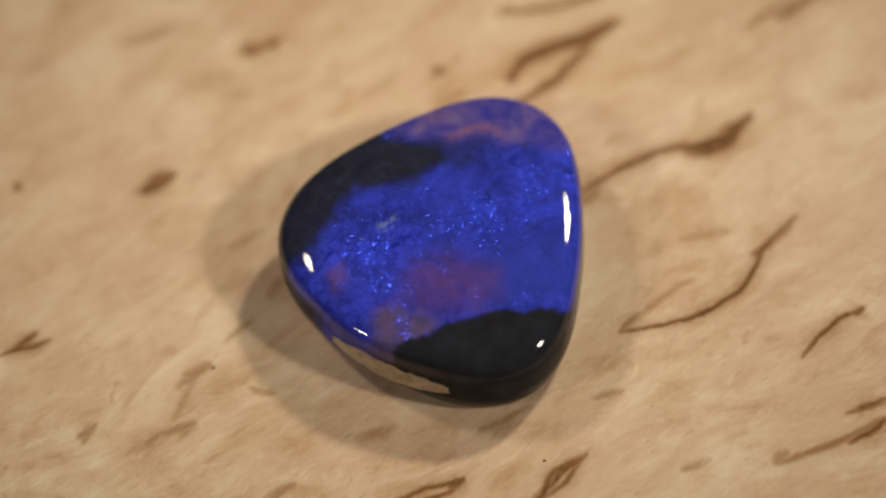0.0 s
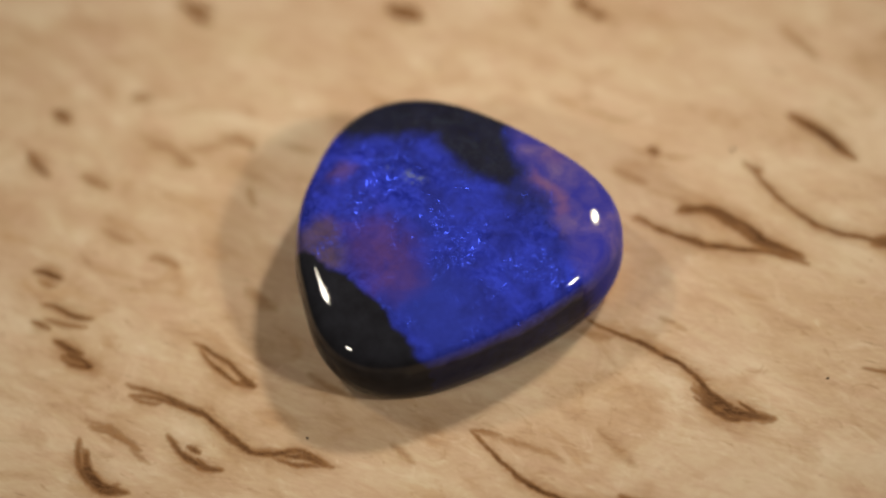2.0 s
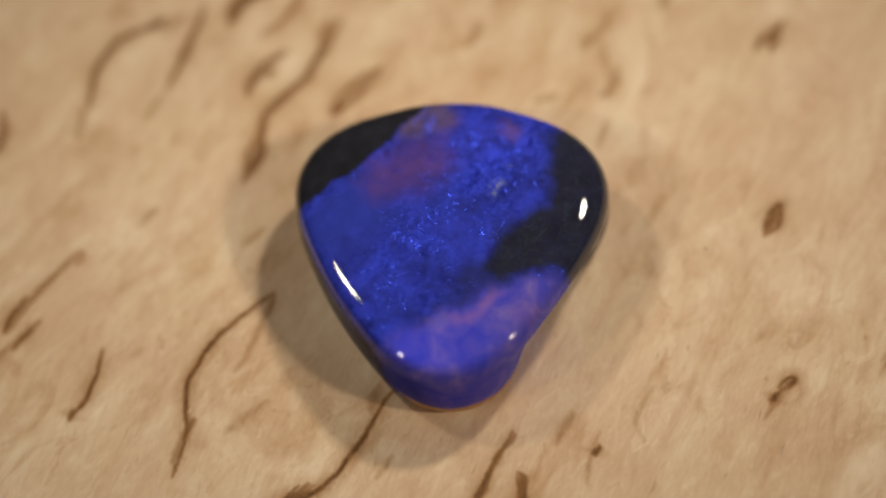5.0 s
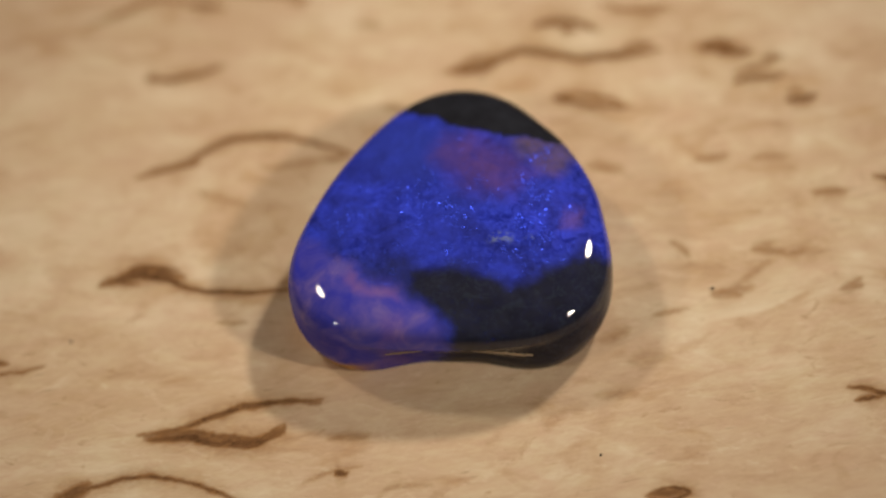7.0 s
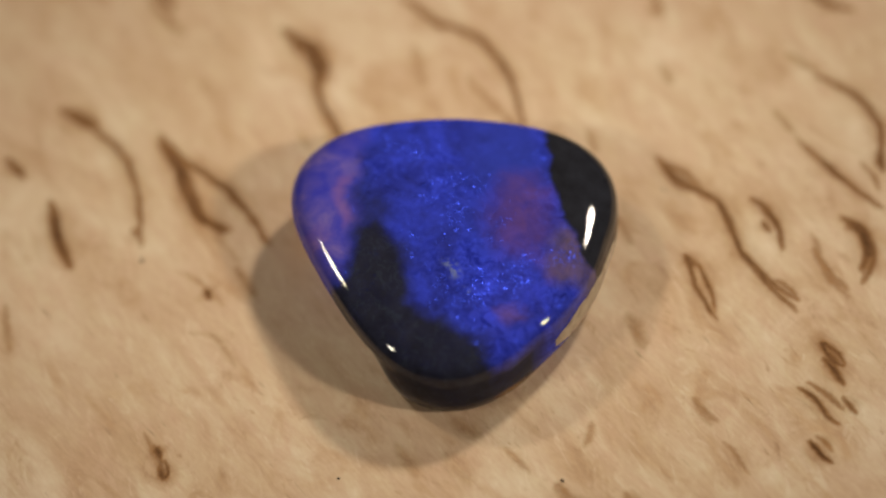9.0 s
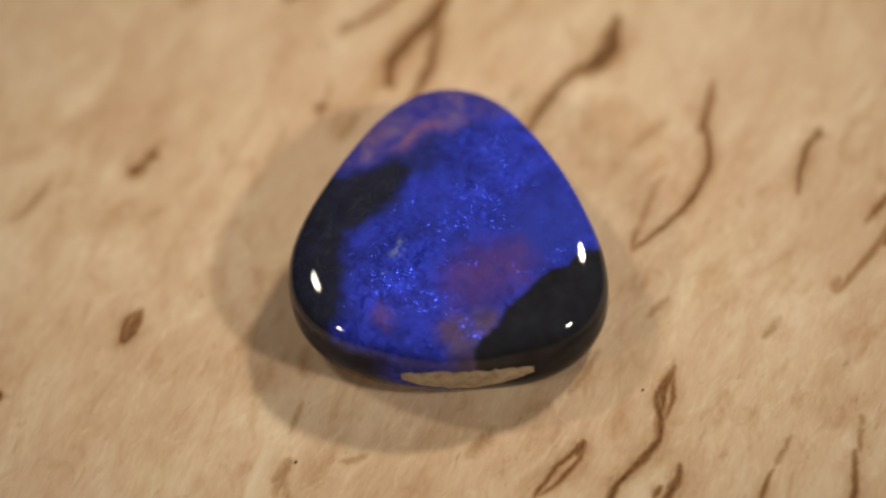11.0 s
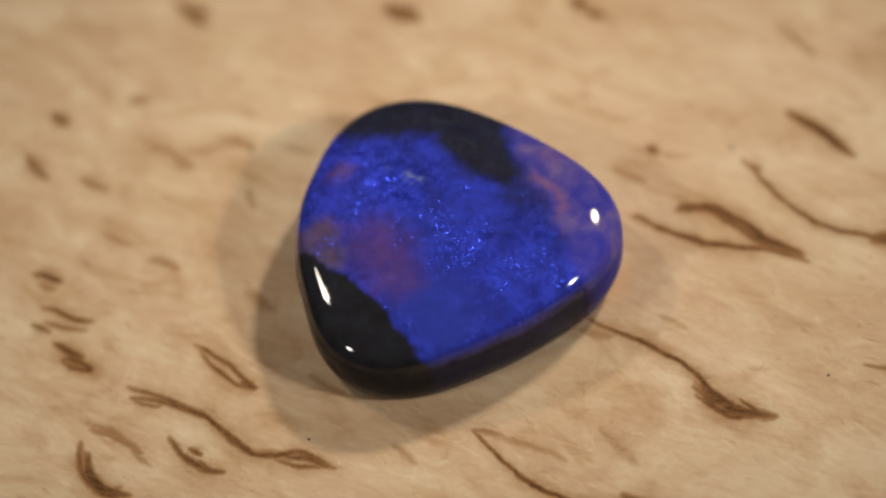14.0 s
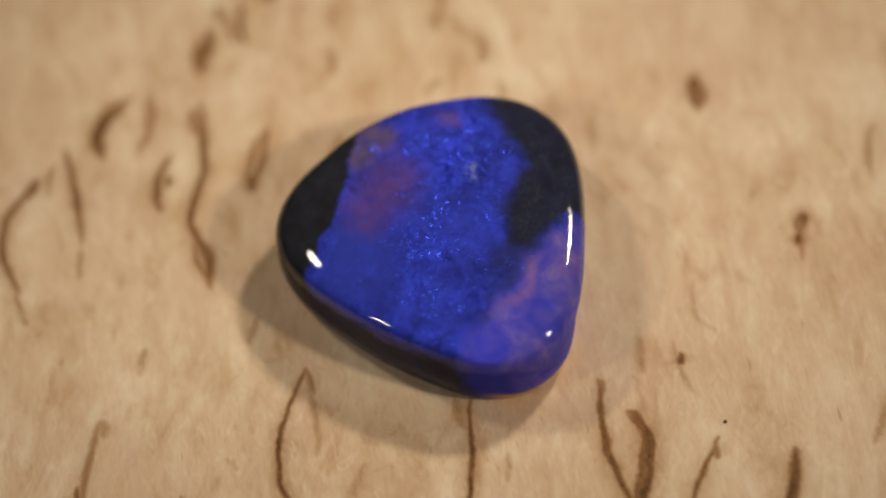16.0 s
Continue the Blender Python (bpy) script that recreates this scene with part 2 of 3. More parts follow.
box("tabletop", (-0.6, -0.4, -0.8), (0.6, 0.4, -BOARD), DARK_TOP, "dark plain table under the wooden turntable", "table")

# ================= the wooden turntable =================
VEINS = []


def vein(width, depth, *points):
    """A dark fleck in the birch: half width in mm, strength, and the line that it follows."""
    VEINS.append((width, depth, points))


vein(0.08, 0.70, (3.4, -14.1), (4.6, -13.3), (5.5, -12.3))
vein(0.15, 0.80, (1.1, -15.3), (2.0, -15.0), (2.8, -14.6))
vein(0.11, 0.85, (-4.3, -18.1), (-3.5, -17.3), (-2.3, -16.4), (-0.8, -15.6), (1.0, -15.2), (2.3, -14.9), (3.3, -14.0), (3.9, -12.8), (5.8, -11.9))
vein(0.06, 0.60, (21.1, 15.7), (19.3, 14.7), (17.9, 13.7))
vein(0.12, 0.80, (21.6, 15.4), (20.6, 14.6), (19.8, 14.3))
vein(0.06, 0.60, (-4.0, -18.0), (-3.3, -17.6), (-2.8, -17.0))
vein(0.11, 0.85, (-21.0, -14.5), (-20.2, -14.5), (-18.8, -14.3))
vein(0.08, 0.90, (-23.4, 8.9), (-23.8, 8.5))
vein(0.09, 0.35, (-14.2, -13.8), (-12.1, -12.9))
vein(0.17, 0.70, (16.1, -1.1), (16.8, -0.7), (17.4, -0.2))
vein(0.09, 0.85, (8.5, -5.0), (9.7, -4.8), (11.8, -4.6), (13.4, -4.1), (15.0, -3.2), (16.2, -1.8), (17.1, -0.4), (18.9, 1.1))
vein(0.15, 0.30, (-11.2, -12.4), (-9.3, -11.7))
vein(0.09, 0.85, (-8.6, -19.9), (-8.1, -19.2), (-7.1, -18.8), (-7.7, -19.6), (-8.5, -19.9))
vein(0.18, 0.40, (-17.9, -12.8), (-16.0, -12.1))
vein(0.08, 0.85, (-14.7, 8.5), (-15.6, 7.6), (-16.7, 7.5), (-15.7, 8.5), (-14.8, 8.5))
vein(0.17, 0.55, (-15.1, 8.2), (-16.1, 7.7))
vein(0.12, 0.80, (-1.6, -12.9), (-1.0, -12.7), (-0.6, -12.5))
vein(0.08, 0.40, (8.5, -4.9), (9.1, -4.4), (9.6, -3.8))
vein(0.08, 0.75, (-4.4, -13.6), (-3.1, -13.6), (-1.8, -13.3), (-0.7, -12.7))
vein(0.09, 0.80, (13.9, 21.1), (13.0, 20.0), (11.9, 18.9), (9.9, 17.5), (7.6, 16.9), (5.5, 16.9), (4.0, 16.8))
vein(0.14, 0.85, (-22.5, -11.9), (-21.8, -11.6), (-21.2, -11.4))
vein(0.33, 0.25, (-6.0, -9.7), (-3.8, -9.0))
vein(0.09, 0.80, (17.7, -7.6), (19.0, -6.5), (20.1, -5.6), (21.5, -5.0))
vein(0.09, 0.80, (-4.9, -13.6), (-4.0, -13.2), (-2.3, -12.8), (-0.6, -12.5))
vein(0.14, 0.60, (12.7, 20.2), (12.3, 19.4))
vein(0.14, 0.70, (20.9, -5.4), (21.5, -5.0))
vein(0.08, 0.70, (7.9, 14.2), (6.6, 13.7), (5.2, 13.0), (4.7, 12.2))
vein(0.12, 0.85, (10.7, 15.5), (9.4, 14.9), (8.1, 14.5), (6.5, 14.1), (4.9, 13.1), (4.3, 12.4), (4.4, 11.9))
vein(0.12, 0.60, (10.4, 15.4), (9.2, 14.7), (8.0, 14.2))
vein(0.18, 0.35, (-15.7, -7.8), (-14.3, -7.4))
vein(0.09, 0.80, (10.7, 15.5), (9.3, 14.1), (6.5, 11.4), (4.7, 10.6), (3.2, 9.8))
vein(0.12, 0.30, (-20.5, -8.0), (-19.7, -7.2))
vein(0.11, 0.75, (13.5, 6.4), (14.4, 5.9), (15.8, 6.1), (16.5, 6.7), (17.2, 7.8))
vein(0.20, 0.50, (14.1, 6.2), (15.2, 6.4), (16.7, 7.4))
vein(0.09, 0.85, (6.9, 4.0), (9.0, 5.0), (11.3, 6.0), (13.0, 6.4), (14.5, 6.5), (15.9, 6.9), (17.4, 8.0))
vein(0.24, 0.35, (-14.7, -4.7), (-13.4, -3.9))
vein(0.08, 0.80, (-22.6, -0.8), (-24.0, -1.7))
vein(0.09, 0.85, (-22.0, -1.4), (-23.3, -1.7), (-24.8, -2.0))
vein(0.14, 0.80, (10.9, 24.2), (9.4, 23.2))
vein(0.14, 0.85, (-3.0, -21.7), (-1.9, -22.2), (-0.6, -22.1), (0.6, -21.3))
vein(0.24, 0.60, (-9.8, 16.3), (-10.1, 16.3))
vein(0.14, 0.80, (-1.1, -17.8), (0.4, -17.8), (1.5, -17.5), (2.5, -16.6))
vein(0.12, 0.80, (-8.5, 16.7), (-9.3, 16.4))
vein(0.09, 0.70, (0.2, -17.2), (1.0, -17.0))
vein(0.09, 0.80, (0.7, 13.6), (0.1, 13.2))
vein(0.08, 0.50, (-3.7, -20.8), (-2.7, -20.0), (-1.1, -19.4))
vein(0.12, 0.80, (19.3, -13.0), (20.5, -12.5), (21.5, -11.7))
vein(0.24, 0.30, (15.3, -13.6), (16.3, -13.0))
vein(0.11, 0.70, (19.9, -11.1), (21.7, -10.6))
vein(0.20, 0.85, (6.6, 21.9), (4.9, 21.4), (3.1, 20.8))
vein(0.12, 0.80, (3.3, -24.1), (5.2, -24.3), (6.7, -24.3), (8.4, -23.4), (10.1, -21.4))
vein(0.11, 0.70, (0.8, -23.6), (2.3, -22.3), (3.9, -21.2), (5.4, -20.1))
vein(0.14, 0.30, (-17.1, 17.6), (-14.6, 18.3))
vein(0.18, 0.40, (26.5, -6.9), (24.9, -8.7), (23.6, -10.4), (21.4, -10.9))
vein(0.24, 0.40, (27.2, -10.3), (24.2, -11.9), (21.0, -12.5))
vein(0.20, 0.60, (25.8, 17.7), (22.9, 16.1), (20.5, 14.6))
vein(0.24, 0.50, (-30.5, 3.7), (-28.5, 5.6))
vein(0.15, 0.70, (17.0, -22.1), (15.2, -22.6), (14.1, -24.4))
vein(0.26, 0.55, (14.0, 6.0), (15.3, 6.3), (16.8, 7.5))
vein(0.18, 0.60, (10.1, 15.2), (8.9, 14.6), (7.4, 14.0))
vein(0.14, 0.70, (5.2, 13.2), (4.4, 12.5), (4.4, 12.0))
vein(0.26, 0.60, (-15.0, 8.3), (-15.8, 7.9), (-16.4, 7.6))
vein(0.18, 0.50, (2.1, -15.1), (3.2, -14.0), (4.5, -12.8))
vein(0.15, 0.60, (13.0, 20.4), (12.4, 19.7), (12.1, 19.1))
vein(0.12, 0.60, (-1.2, -22.3), (-0.3, -22.0), (0.3, -21.5))
vein(0.06, 0.75, (-9.43, 16.45), (-9.54, 16.12), (-10.15, 16.03), (-10.41, 16.34), (-9.96, 16.53), (-9.50, 16.45))
vein(0.08, 0.60, (-8.32, 16.78), (-8.80, 16.68), (-9.32, 16.56))
vein(0.23, 0.85, (13.50, 6.22), (14.78, 6.24), (16.17, 6.87), (17.50, 8.07))
vein(0.18, 0.80, (14.05, 5.98), (15.44, 6.10), (16.58, 7.06))
vein(0.17, 0.85, (10.84, 15.58), (9.60, 14.90), (8.28, 14.32), (6.95, 13.99))
vein(0.12, 0.85, (6.23, 13.88), (4.96, 13.04), (4.42, 12.19))
vein(0.14, 0.75, (13.86, 21.21), (12.94, 20.20), (12.14, 19.07))
vein(0.21, 0.75, (-14.83, 8.37), (-15.67, 7.96), (-16.59, 7.50))
vein(0.14, 0.80, (0.40, -15.43), (1.68, -15.10), (2.78, -14.57))
vein(0.09, 0.80, (3.54, -13.65), (4.39, -12.83), (5.67, -12.08))
vein(0.15, 0.60, (16.93, 7.40), (15.49, 6.64), (13.86, 6.10))
vein(0.12, 0.70, (13.40, 5.79), (14.92, 6.25), (16.52, 7.30))
vein(0.09, 0.80, (0.82, -23.63), (1.99, -22.57), (3.71, -21.23), (6.03, -19.78))
vein(0.09, 0.80, (3.02, -23.98), (4.53, -24.21))
vein(0.08, 0.70, (-3.22, -21.78), (-1.59, -22.37), (-0.23, -22.21), (0.66, -21.22))
vein(0.08, 0.45, (-3.98, -20.91), (-3.16, -20.04), (-1.64, -19.40))
vein(0.10, 0.35, (-4.1, -20.8), (-2.3, -19.9), (-0.1, -19.5))
vein(0.16, 0.75, (-10.6, 16.3), (-9.7, 16.5))
vein(0.10, 0.35, (-9.9, 16.5), (-8.8, 16.8), (-7.5, 17.2))
vein(0.12, 0.22, (-4.3, 12.2), (-2.5, 13.0), (-1.8, 14.5))
vein(0.14, 0.75, (0.3, 13.2), (0.8, 13.5))
vein(0.08, 0.30, (-0.4, 12.5), (0.9, 13.5), (2.0, 14.6))
vein(0.12, 0.85, (4.7, 12.1), (4.6, 12.8), (5.7, 13.5), (7.9, 14.4), (11.0, 15.4))
vein(0.10, 0.75, (4.8, 12.7), (5.6, 13.3), (7.2, 13.8), (8.8, 14.2), (10.6, 15.2))
vein(0.12, 0.80, (3.2, 10.0), (5.3, 10.8), (7.4, 12.3), (9.5, 14.3), (11.3, 15.5))
vein(0.16, 0.85, (3.9, 20.8), (5.5, 21.4), (7.7, 21.8))
vein(0.10, 0.60, (4.3, 16.7), (5.2, 17.3))
vein(0.14, 0.30, (-17.6, 17.8), (-15.8, 18.1), (-14.0, 18.8))
vein(0.20, 0.30, (7.1, 3.2), (8.1, 4.0), (8.6, 4.6))
vein(0.10, 0.35, (6.1, -19.7), (8.1, -18.8))
vein(0.10, 0.40, (10.2, -21.7), (11.7, -20.0))
vein(0.20, 0.30, (-0.0, 10.7), (1.9, 11.9))
vein(0.20, 0.28, (10.5, -13.5), (12.1, -12.9))
vein(0.22, 0.60, (16.9, 7.4), (16.0, 6.4), (14.5, 6.0), (13.2, 6.1))
vein(0.16, 0.85, (10.6, 15.2), (8.6, 14.5), (6.8, 14.1), (5.2, 13.1), (4.5, 12.0))
vein(0.20, 0.70, (13.7, 20.4), (12.9, 19.6), (12.3, 18.9))
vein(0.40, 0.20, (-10.8, 1.6), (-12.9, 0.3))
vein(0.20, 0.22, (-9.9, 4.1), (-12.1, 3.1))
vein(0.16, 0.85, (-7.9, -18.7), (-8.6, -19.2), (-9.7, -19.6))
vein(0.10, 0.80, (-9.5, -17.1), (-10.3, -17.9), (-11.4, -18.5), (-12.0, -19.0))
vein(0.08, 0.70, (-10.3, -19.4), (-11.5, -19.9))
vein(0.11, 0.95, (-12.7, -17.2), (-13.5, -17.6), (-14.1, -18.2))
vein(0.09, 0.35, (-1.2, -19.5), (-3.0, -19.8), (-4.5, -20.8))
vein(0.14, 0.70, (-0.1, -21.4), (-0.6, -22.4), (-2.0, -22.6), (-3.8, -21.7))
vein(0.10, 0.70, (-1.1, -15.5), (-3.2, -16.7), (-5.0, -18.0))
vein(0.12, 0.25, (10.5, 7.8), (9.0, 7.1))
vein(0.10, 0.60, (-8.6, 16.6), (-9.5, 16.4), (-10.6, 16.1))
vein(0.30, 0.25, (-8.9, 1.0), (-10.2, -0.4))
vein(0.15, 0.25, (-10.9, -1.5), (-12.7, -2.7))
vein(0.16, 0.30, (0.4, -9.9), (1.9, -9.3), (3.3, -8.7))
vein(0.14, 0.50, (15.5, -13.7), (17.3, -13.3), (19.2, -12.7), (21.4, -11.7))
vein(0.10, 0.60, (19.5, -11.3), (21.6, -10.8))
vein(0.20, 0.28, (6.5, -8.7), (8.2, -8.4))
vein(0.22, 0.38, (-15.0, -4.5), (-13.3, -4.1))
vein(0.14, 0.35, (-16.3, -8.0), (-14.8, -7.7))
vein(0.25, 0.30, (-6.1, -9.6), (-3.8, -8.9))
vein(0.20, 0.32, (-20.7, -7.6), (-19.6, -6.9))
vein(0.25, 0.45, (16.1, -1.3), (17.4, -0.2), (18.4, 0.5))
vein(0.15, 0.30, (8.9, -4.6), (11.2, -2.9), (12.9, -2.1))
vein(0.18, 0.30, (-11.5, -5.7), (-10.1, -6.3))
vein(0.12, 0.30, (-17.1, -8.4), (-15.9, -7.7))
vein(0.20, 0.25, (12.3, 0.5), (15.4, 0.6))
vein(0.16, 0.90, (13.3, 6.4), (14.5, 6.4), (15.9, 6.7), (17.2, 7.6))
vein(0.07, 0.85, (14.4, 5.7), (15.9, 6.3), (16.8, 7.1))
vein(0.07, 0.85, (15.5, 7.2), (16.9, 7.6))
vein(0.12, 0.90, (-2.9, -21.8), (-1.7, -22.4), (-0.3, -22.2), (0.6, -21.3))
vein(0.05, 0.50, (-3.8, -20.9), (-2.7, -20.0), (-1.1, -19.5))
vein(0.05, 0.75, (0.1, -17.3), (1.0, -17.1))
vein(0.10, 0.80, (1.1, -17.4), (2.0, -17.1), (2.5, -16.6))
vein(0.14, 0.70, (3.7, -13.4), (4.6, -12.5), (5.8, -11.9))
vein(0.20, 0.70, (-8.5, -19.6), (-7.5, -19.0))
vein(0.10, 0.50, (-13.4, -18.4), (-12.4, -17.6))
vein(0.10, 0.55, (-11.2, -19.4), (-10.2, -18.7), (-9.2, -17.6))
vein(0.25, 0.30, (-15.4, -5.3), (-13.8, -4.3))
vein(0.20, 0.25, (-15.5, -8.4), (-14.3, -7.7))
vein(0.14, 0.80, (4.7, 12.2), (5.1, 13.4), (6.2, 14.1))
vein(0.05, 0.60, (1.9, -23.6), (3.1, -23.4), (4.0, -23.0))
vein(0.10, 0.85, (3.4, -23.9), (4.7, -24.1))
vein(0.08, 0.80, (13.9, 5.6), (15.5, 6.0), (16.6, 7.1))
vein(0.06, 0.50, (8.4, -5.0), (9.4, -3.9))
vein(0.20, 0.25, (-15.9, -7.7), (-14.0, -4.3))
vein(0.25, 0.25, (-22.2, -18.3), (-20.5, -17.8))
vein(0.20, 0.30, (-1.7, 24.2), (1.3, 24.5))
vein(0.16, 0.35, (-11.0, -12.7), (-9.3, -11.6))


def smooth_line(points, steps=6):
    """A soft curve through the points."""
    p = [np.array(q, float) for q in points]
    p = [2 * p[0] - p[1], *p, 2 * p[-1] - p[-2]]
    out = []
    for a, b, c, d in zip(p, p[1:], p[2:], p[3:]):
        for i in range(steps):
            t = i / steps
            out.append(0.5 * (2 * b + (c - a) * t + (2 * a - 5 * b + 4 * c - d) * t * t + (3 * b - a - 3 * c + d) * t ** 3))
    return np.array([*out, p[-2]])


def vein_field(xy):
    """How dark the flecks are at each place, in mm."""
    field = np.zeros(len(xy))
    for width, depth, points in VEINS:
        line = smooth_line(points)
        near = np.where(((xy > line.min(0) - 2) & (xy < line.max(0) + 2)).all(1))[0]
        if not len(near):
            continue
        q = xy[near]
        best, along = np.full(len(q), 1e9), np.zeros(len(q))
        steps = np.linalg.norm(np.diff(line, axis=0), axis=1)
        run, total = 0.0, steps.sum()
        for a, b, l in zip(line, line[1:], steps):
            if l < 1e-6:
                continue
            u = np.clip(((q - a) @ (b - a)) / l ** 2, 0, 1)
            d = np.linalg.norm(q - a - u[:, None] * (b - a), axis=1)
            hit = d < best
            best[hit], along[hit] = d[hit], (run + u * l)[hit] / total
            run += l
        ends = np.sin(np.pi * np.clip(along, 0.0, 1.0))
        taper = 0.30 + 0.70 * ends ** 0.5
        edge = 1.75 * width * taper + 0.07
        dark = depth * (0.45 + 0.55 * ends ** 0.4) * np.clip(1.2 - best / edge, 0, 1)
        halo = 0.32 * depth * (0.3 + 0.7 * ends) * np.exp(-(best / (edge * 1.9 + 0.24)) ** 2)
        field[near] = np.maximum(field[near], np.maximum(dark, halo))
    return field


def wooden_board():
    """The round board, its top at z = 0, turning on the origin."""
    seg = 1440
    radii = [0.4 + 0.1 * i for i in range(346)] + [38, 42, 48, 55, 63, 70]
    profile = [(r, 0.0) for r in radii] + [(73.5, 0), (74.4, -0.25), (74.9, -0.8), (75, -1.5), (75, -16.5), (74.7, -17.5), (73.8, -18.0)]
    a = np.linspace(0, 2 * np.pi, seg, endpoint=False)
    rings = np.array([[(r * math.cos(t), r * math.sin(t), z) for t in a] for r, z in profile]).reshape(-1, 3)
    verts = np.vstack([rings, [[0, 0, 0], [0, 0, -18.0]]])
    flat = verts[:, :2]
    wob = np.array([noise.noise_vector((x * 0.9, y * 0.9, 0.3))[:2] for x, y in flat]) * 0.14
    wob += np.array([noise.noise_vector((x * 4.0, y * 4.0, 5.3))[:2] for x, y in flat]) * 0.05
    dark = vein_field(flat + wob)
    faces = [(len(rings), i, (i + 1) % seg) for i in range(seg)]
    n = len(profile)
    for k in range(n - 1):
        o, p = k * seg, (k + 1) * seg
        faces += [(o + i, p + i, p + (i + 1) % seg, o + (i + 1) % seg) for i in range(seg)]
    o = (n - 1) * seg
    faces += [(o + i, len(rings) + 1, o + (i + 1) % seg) for i in range(seg)]
    me = bpy.data.meshes.new("wooden_turntable")
    me.from_pydata((verts * MM).tolist(), [], faces)
    me.attributes.new("vein", "FLOAT", "POINT").data.foreach_set("value", dark.astype(np.float32))
    me.polygons.foreach_set("use_smooth", [True] * len(me.polygons))
    me.materials.append(BIRCH)
    me.update()
    return tagged(new("wooden_turntable", me), "pale curly birch board with dark brown flecks, turning slowly", "turntable")


# ================= the opal =================
def outline(ph):
    """The girth's radius in mm round the stone."""
    waves = ((1, -0.198, -0.212), (2, -0.150, 0.1985), (3, -0.816, 0.386), (4, 0.001, -0.020), (5, 0.035, -0.031), (6, 0.059, -0.0695))
    return 8.231 + sum(a * np.cos(k * ph) + b * np.sin(k * ph) for k, a, b in waves)


TALL, GIRTH = 5.60, 2.40


def around(ph, mid, half):
    """1 near that bearing of the stone, falling off past half the width."""
    return np.exp(-(((np.degrees(ph) - mid + 180) % 360 - 180) / half) ** 4)


def surface(ph, v):
    """A point of the stone: v runs from the foot (0) by the girth (0.25) and the shoulder (0.6) to the crown (1)."""
    saw, face = around(ph, 113, 32), around(ph, 232, 22)  # where the lower wall is sawn away
    base, girth = 0.9285 - 0.085 * face, GIRTH
    u = np.clip(v / 0.25, 0, 1)
    t = np.clip((v - 0.25) / 0.35, 0, 1)
    s_up = np.where(v < 0.6, 1 - 0.2 * t ** 4, 0.8 * np.clip((1 - v) / 0.4, 0, 1))
    sharp = 17.75 + 7.5 * np.cos(3 * ph) - 4.45 * np.sin(3 * ph)
    rise = 0.782 * (1 - s_up ** sharp) ** (1 / 5.23) + 0.218 * (1 - s_up ** 2)
    s = np.where(v > 0.25, s_up, base + (1 - base) * np.sin(u * np.pi / 2) ** 0.8)
    z = np.where(v > 0.25, girth + (TALL - girth) * rise, girth * u)
    r = s * outline(ph) * (1 + 0.030 * face) * (1 - 0.17 * saw * np.clip((3.9 - z) / 2.2, 0, 1) ** 0.8)
    x, y = r * np.cos(ph), r * np.sin(ph)
    z = z * (1 + (-0.0091 * x + 0.0253 * y) / 5.67)
    return np.stack([x, y, z], -1)


def inside(xy, points, soft):
    """1 inside the closed line, 0 outside, soft over that many mm."""
    p = np.array(points, float)
    d, odd = np.full(len(xy), 1e9), np.zeros(len(xy), bool)
    for a, b in zip(p, np.roll(p, -1, 0)):
        ab = b - a
        u = np.clip(((xy - a) @ ab) / (ab @ ab), 0, 1)
        d = np.minimum(d, np.linalg.norm(xy - a - u[:, None] * ab, axis=1))
        cross = (a[1] > xy[:, 1]) != (b[1] > xy[:, 1])
        with np.errstate(divide="ignore", invalid="ignore"):
            at = a[0] + (xy[:, 1] - a[1]) / (b[1] - a[1]) * ab[0]
        odd ^= cross & (xy[:, 0] < at)
    t = np.clip(0.5 + np.where(odd, d, -d) / soft, 0, 1)
    return t * t * (3 - 2 * t)


BACK = [(-13, -1.9), (-8.8, -1.6), (-7.3, -1.0), (-6.2, 0.4), (-5.6, 1.5), (-4.8, 2.3), (-3.0, 2.4), (-1.4, 2.6), (-0.2, 3.1), (0.9, 3.7), (0.3, 4.8), (-1.0, 5.1), (-2.0, 5.6), (-2.9, 6.2), (-3.8, 9.5), (-13, 9.5)]  # the black patch opposite the front one


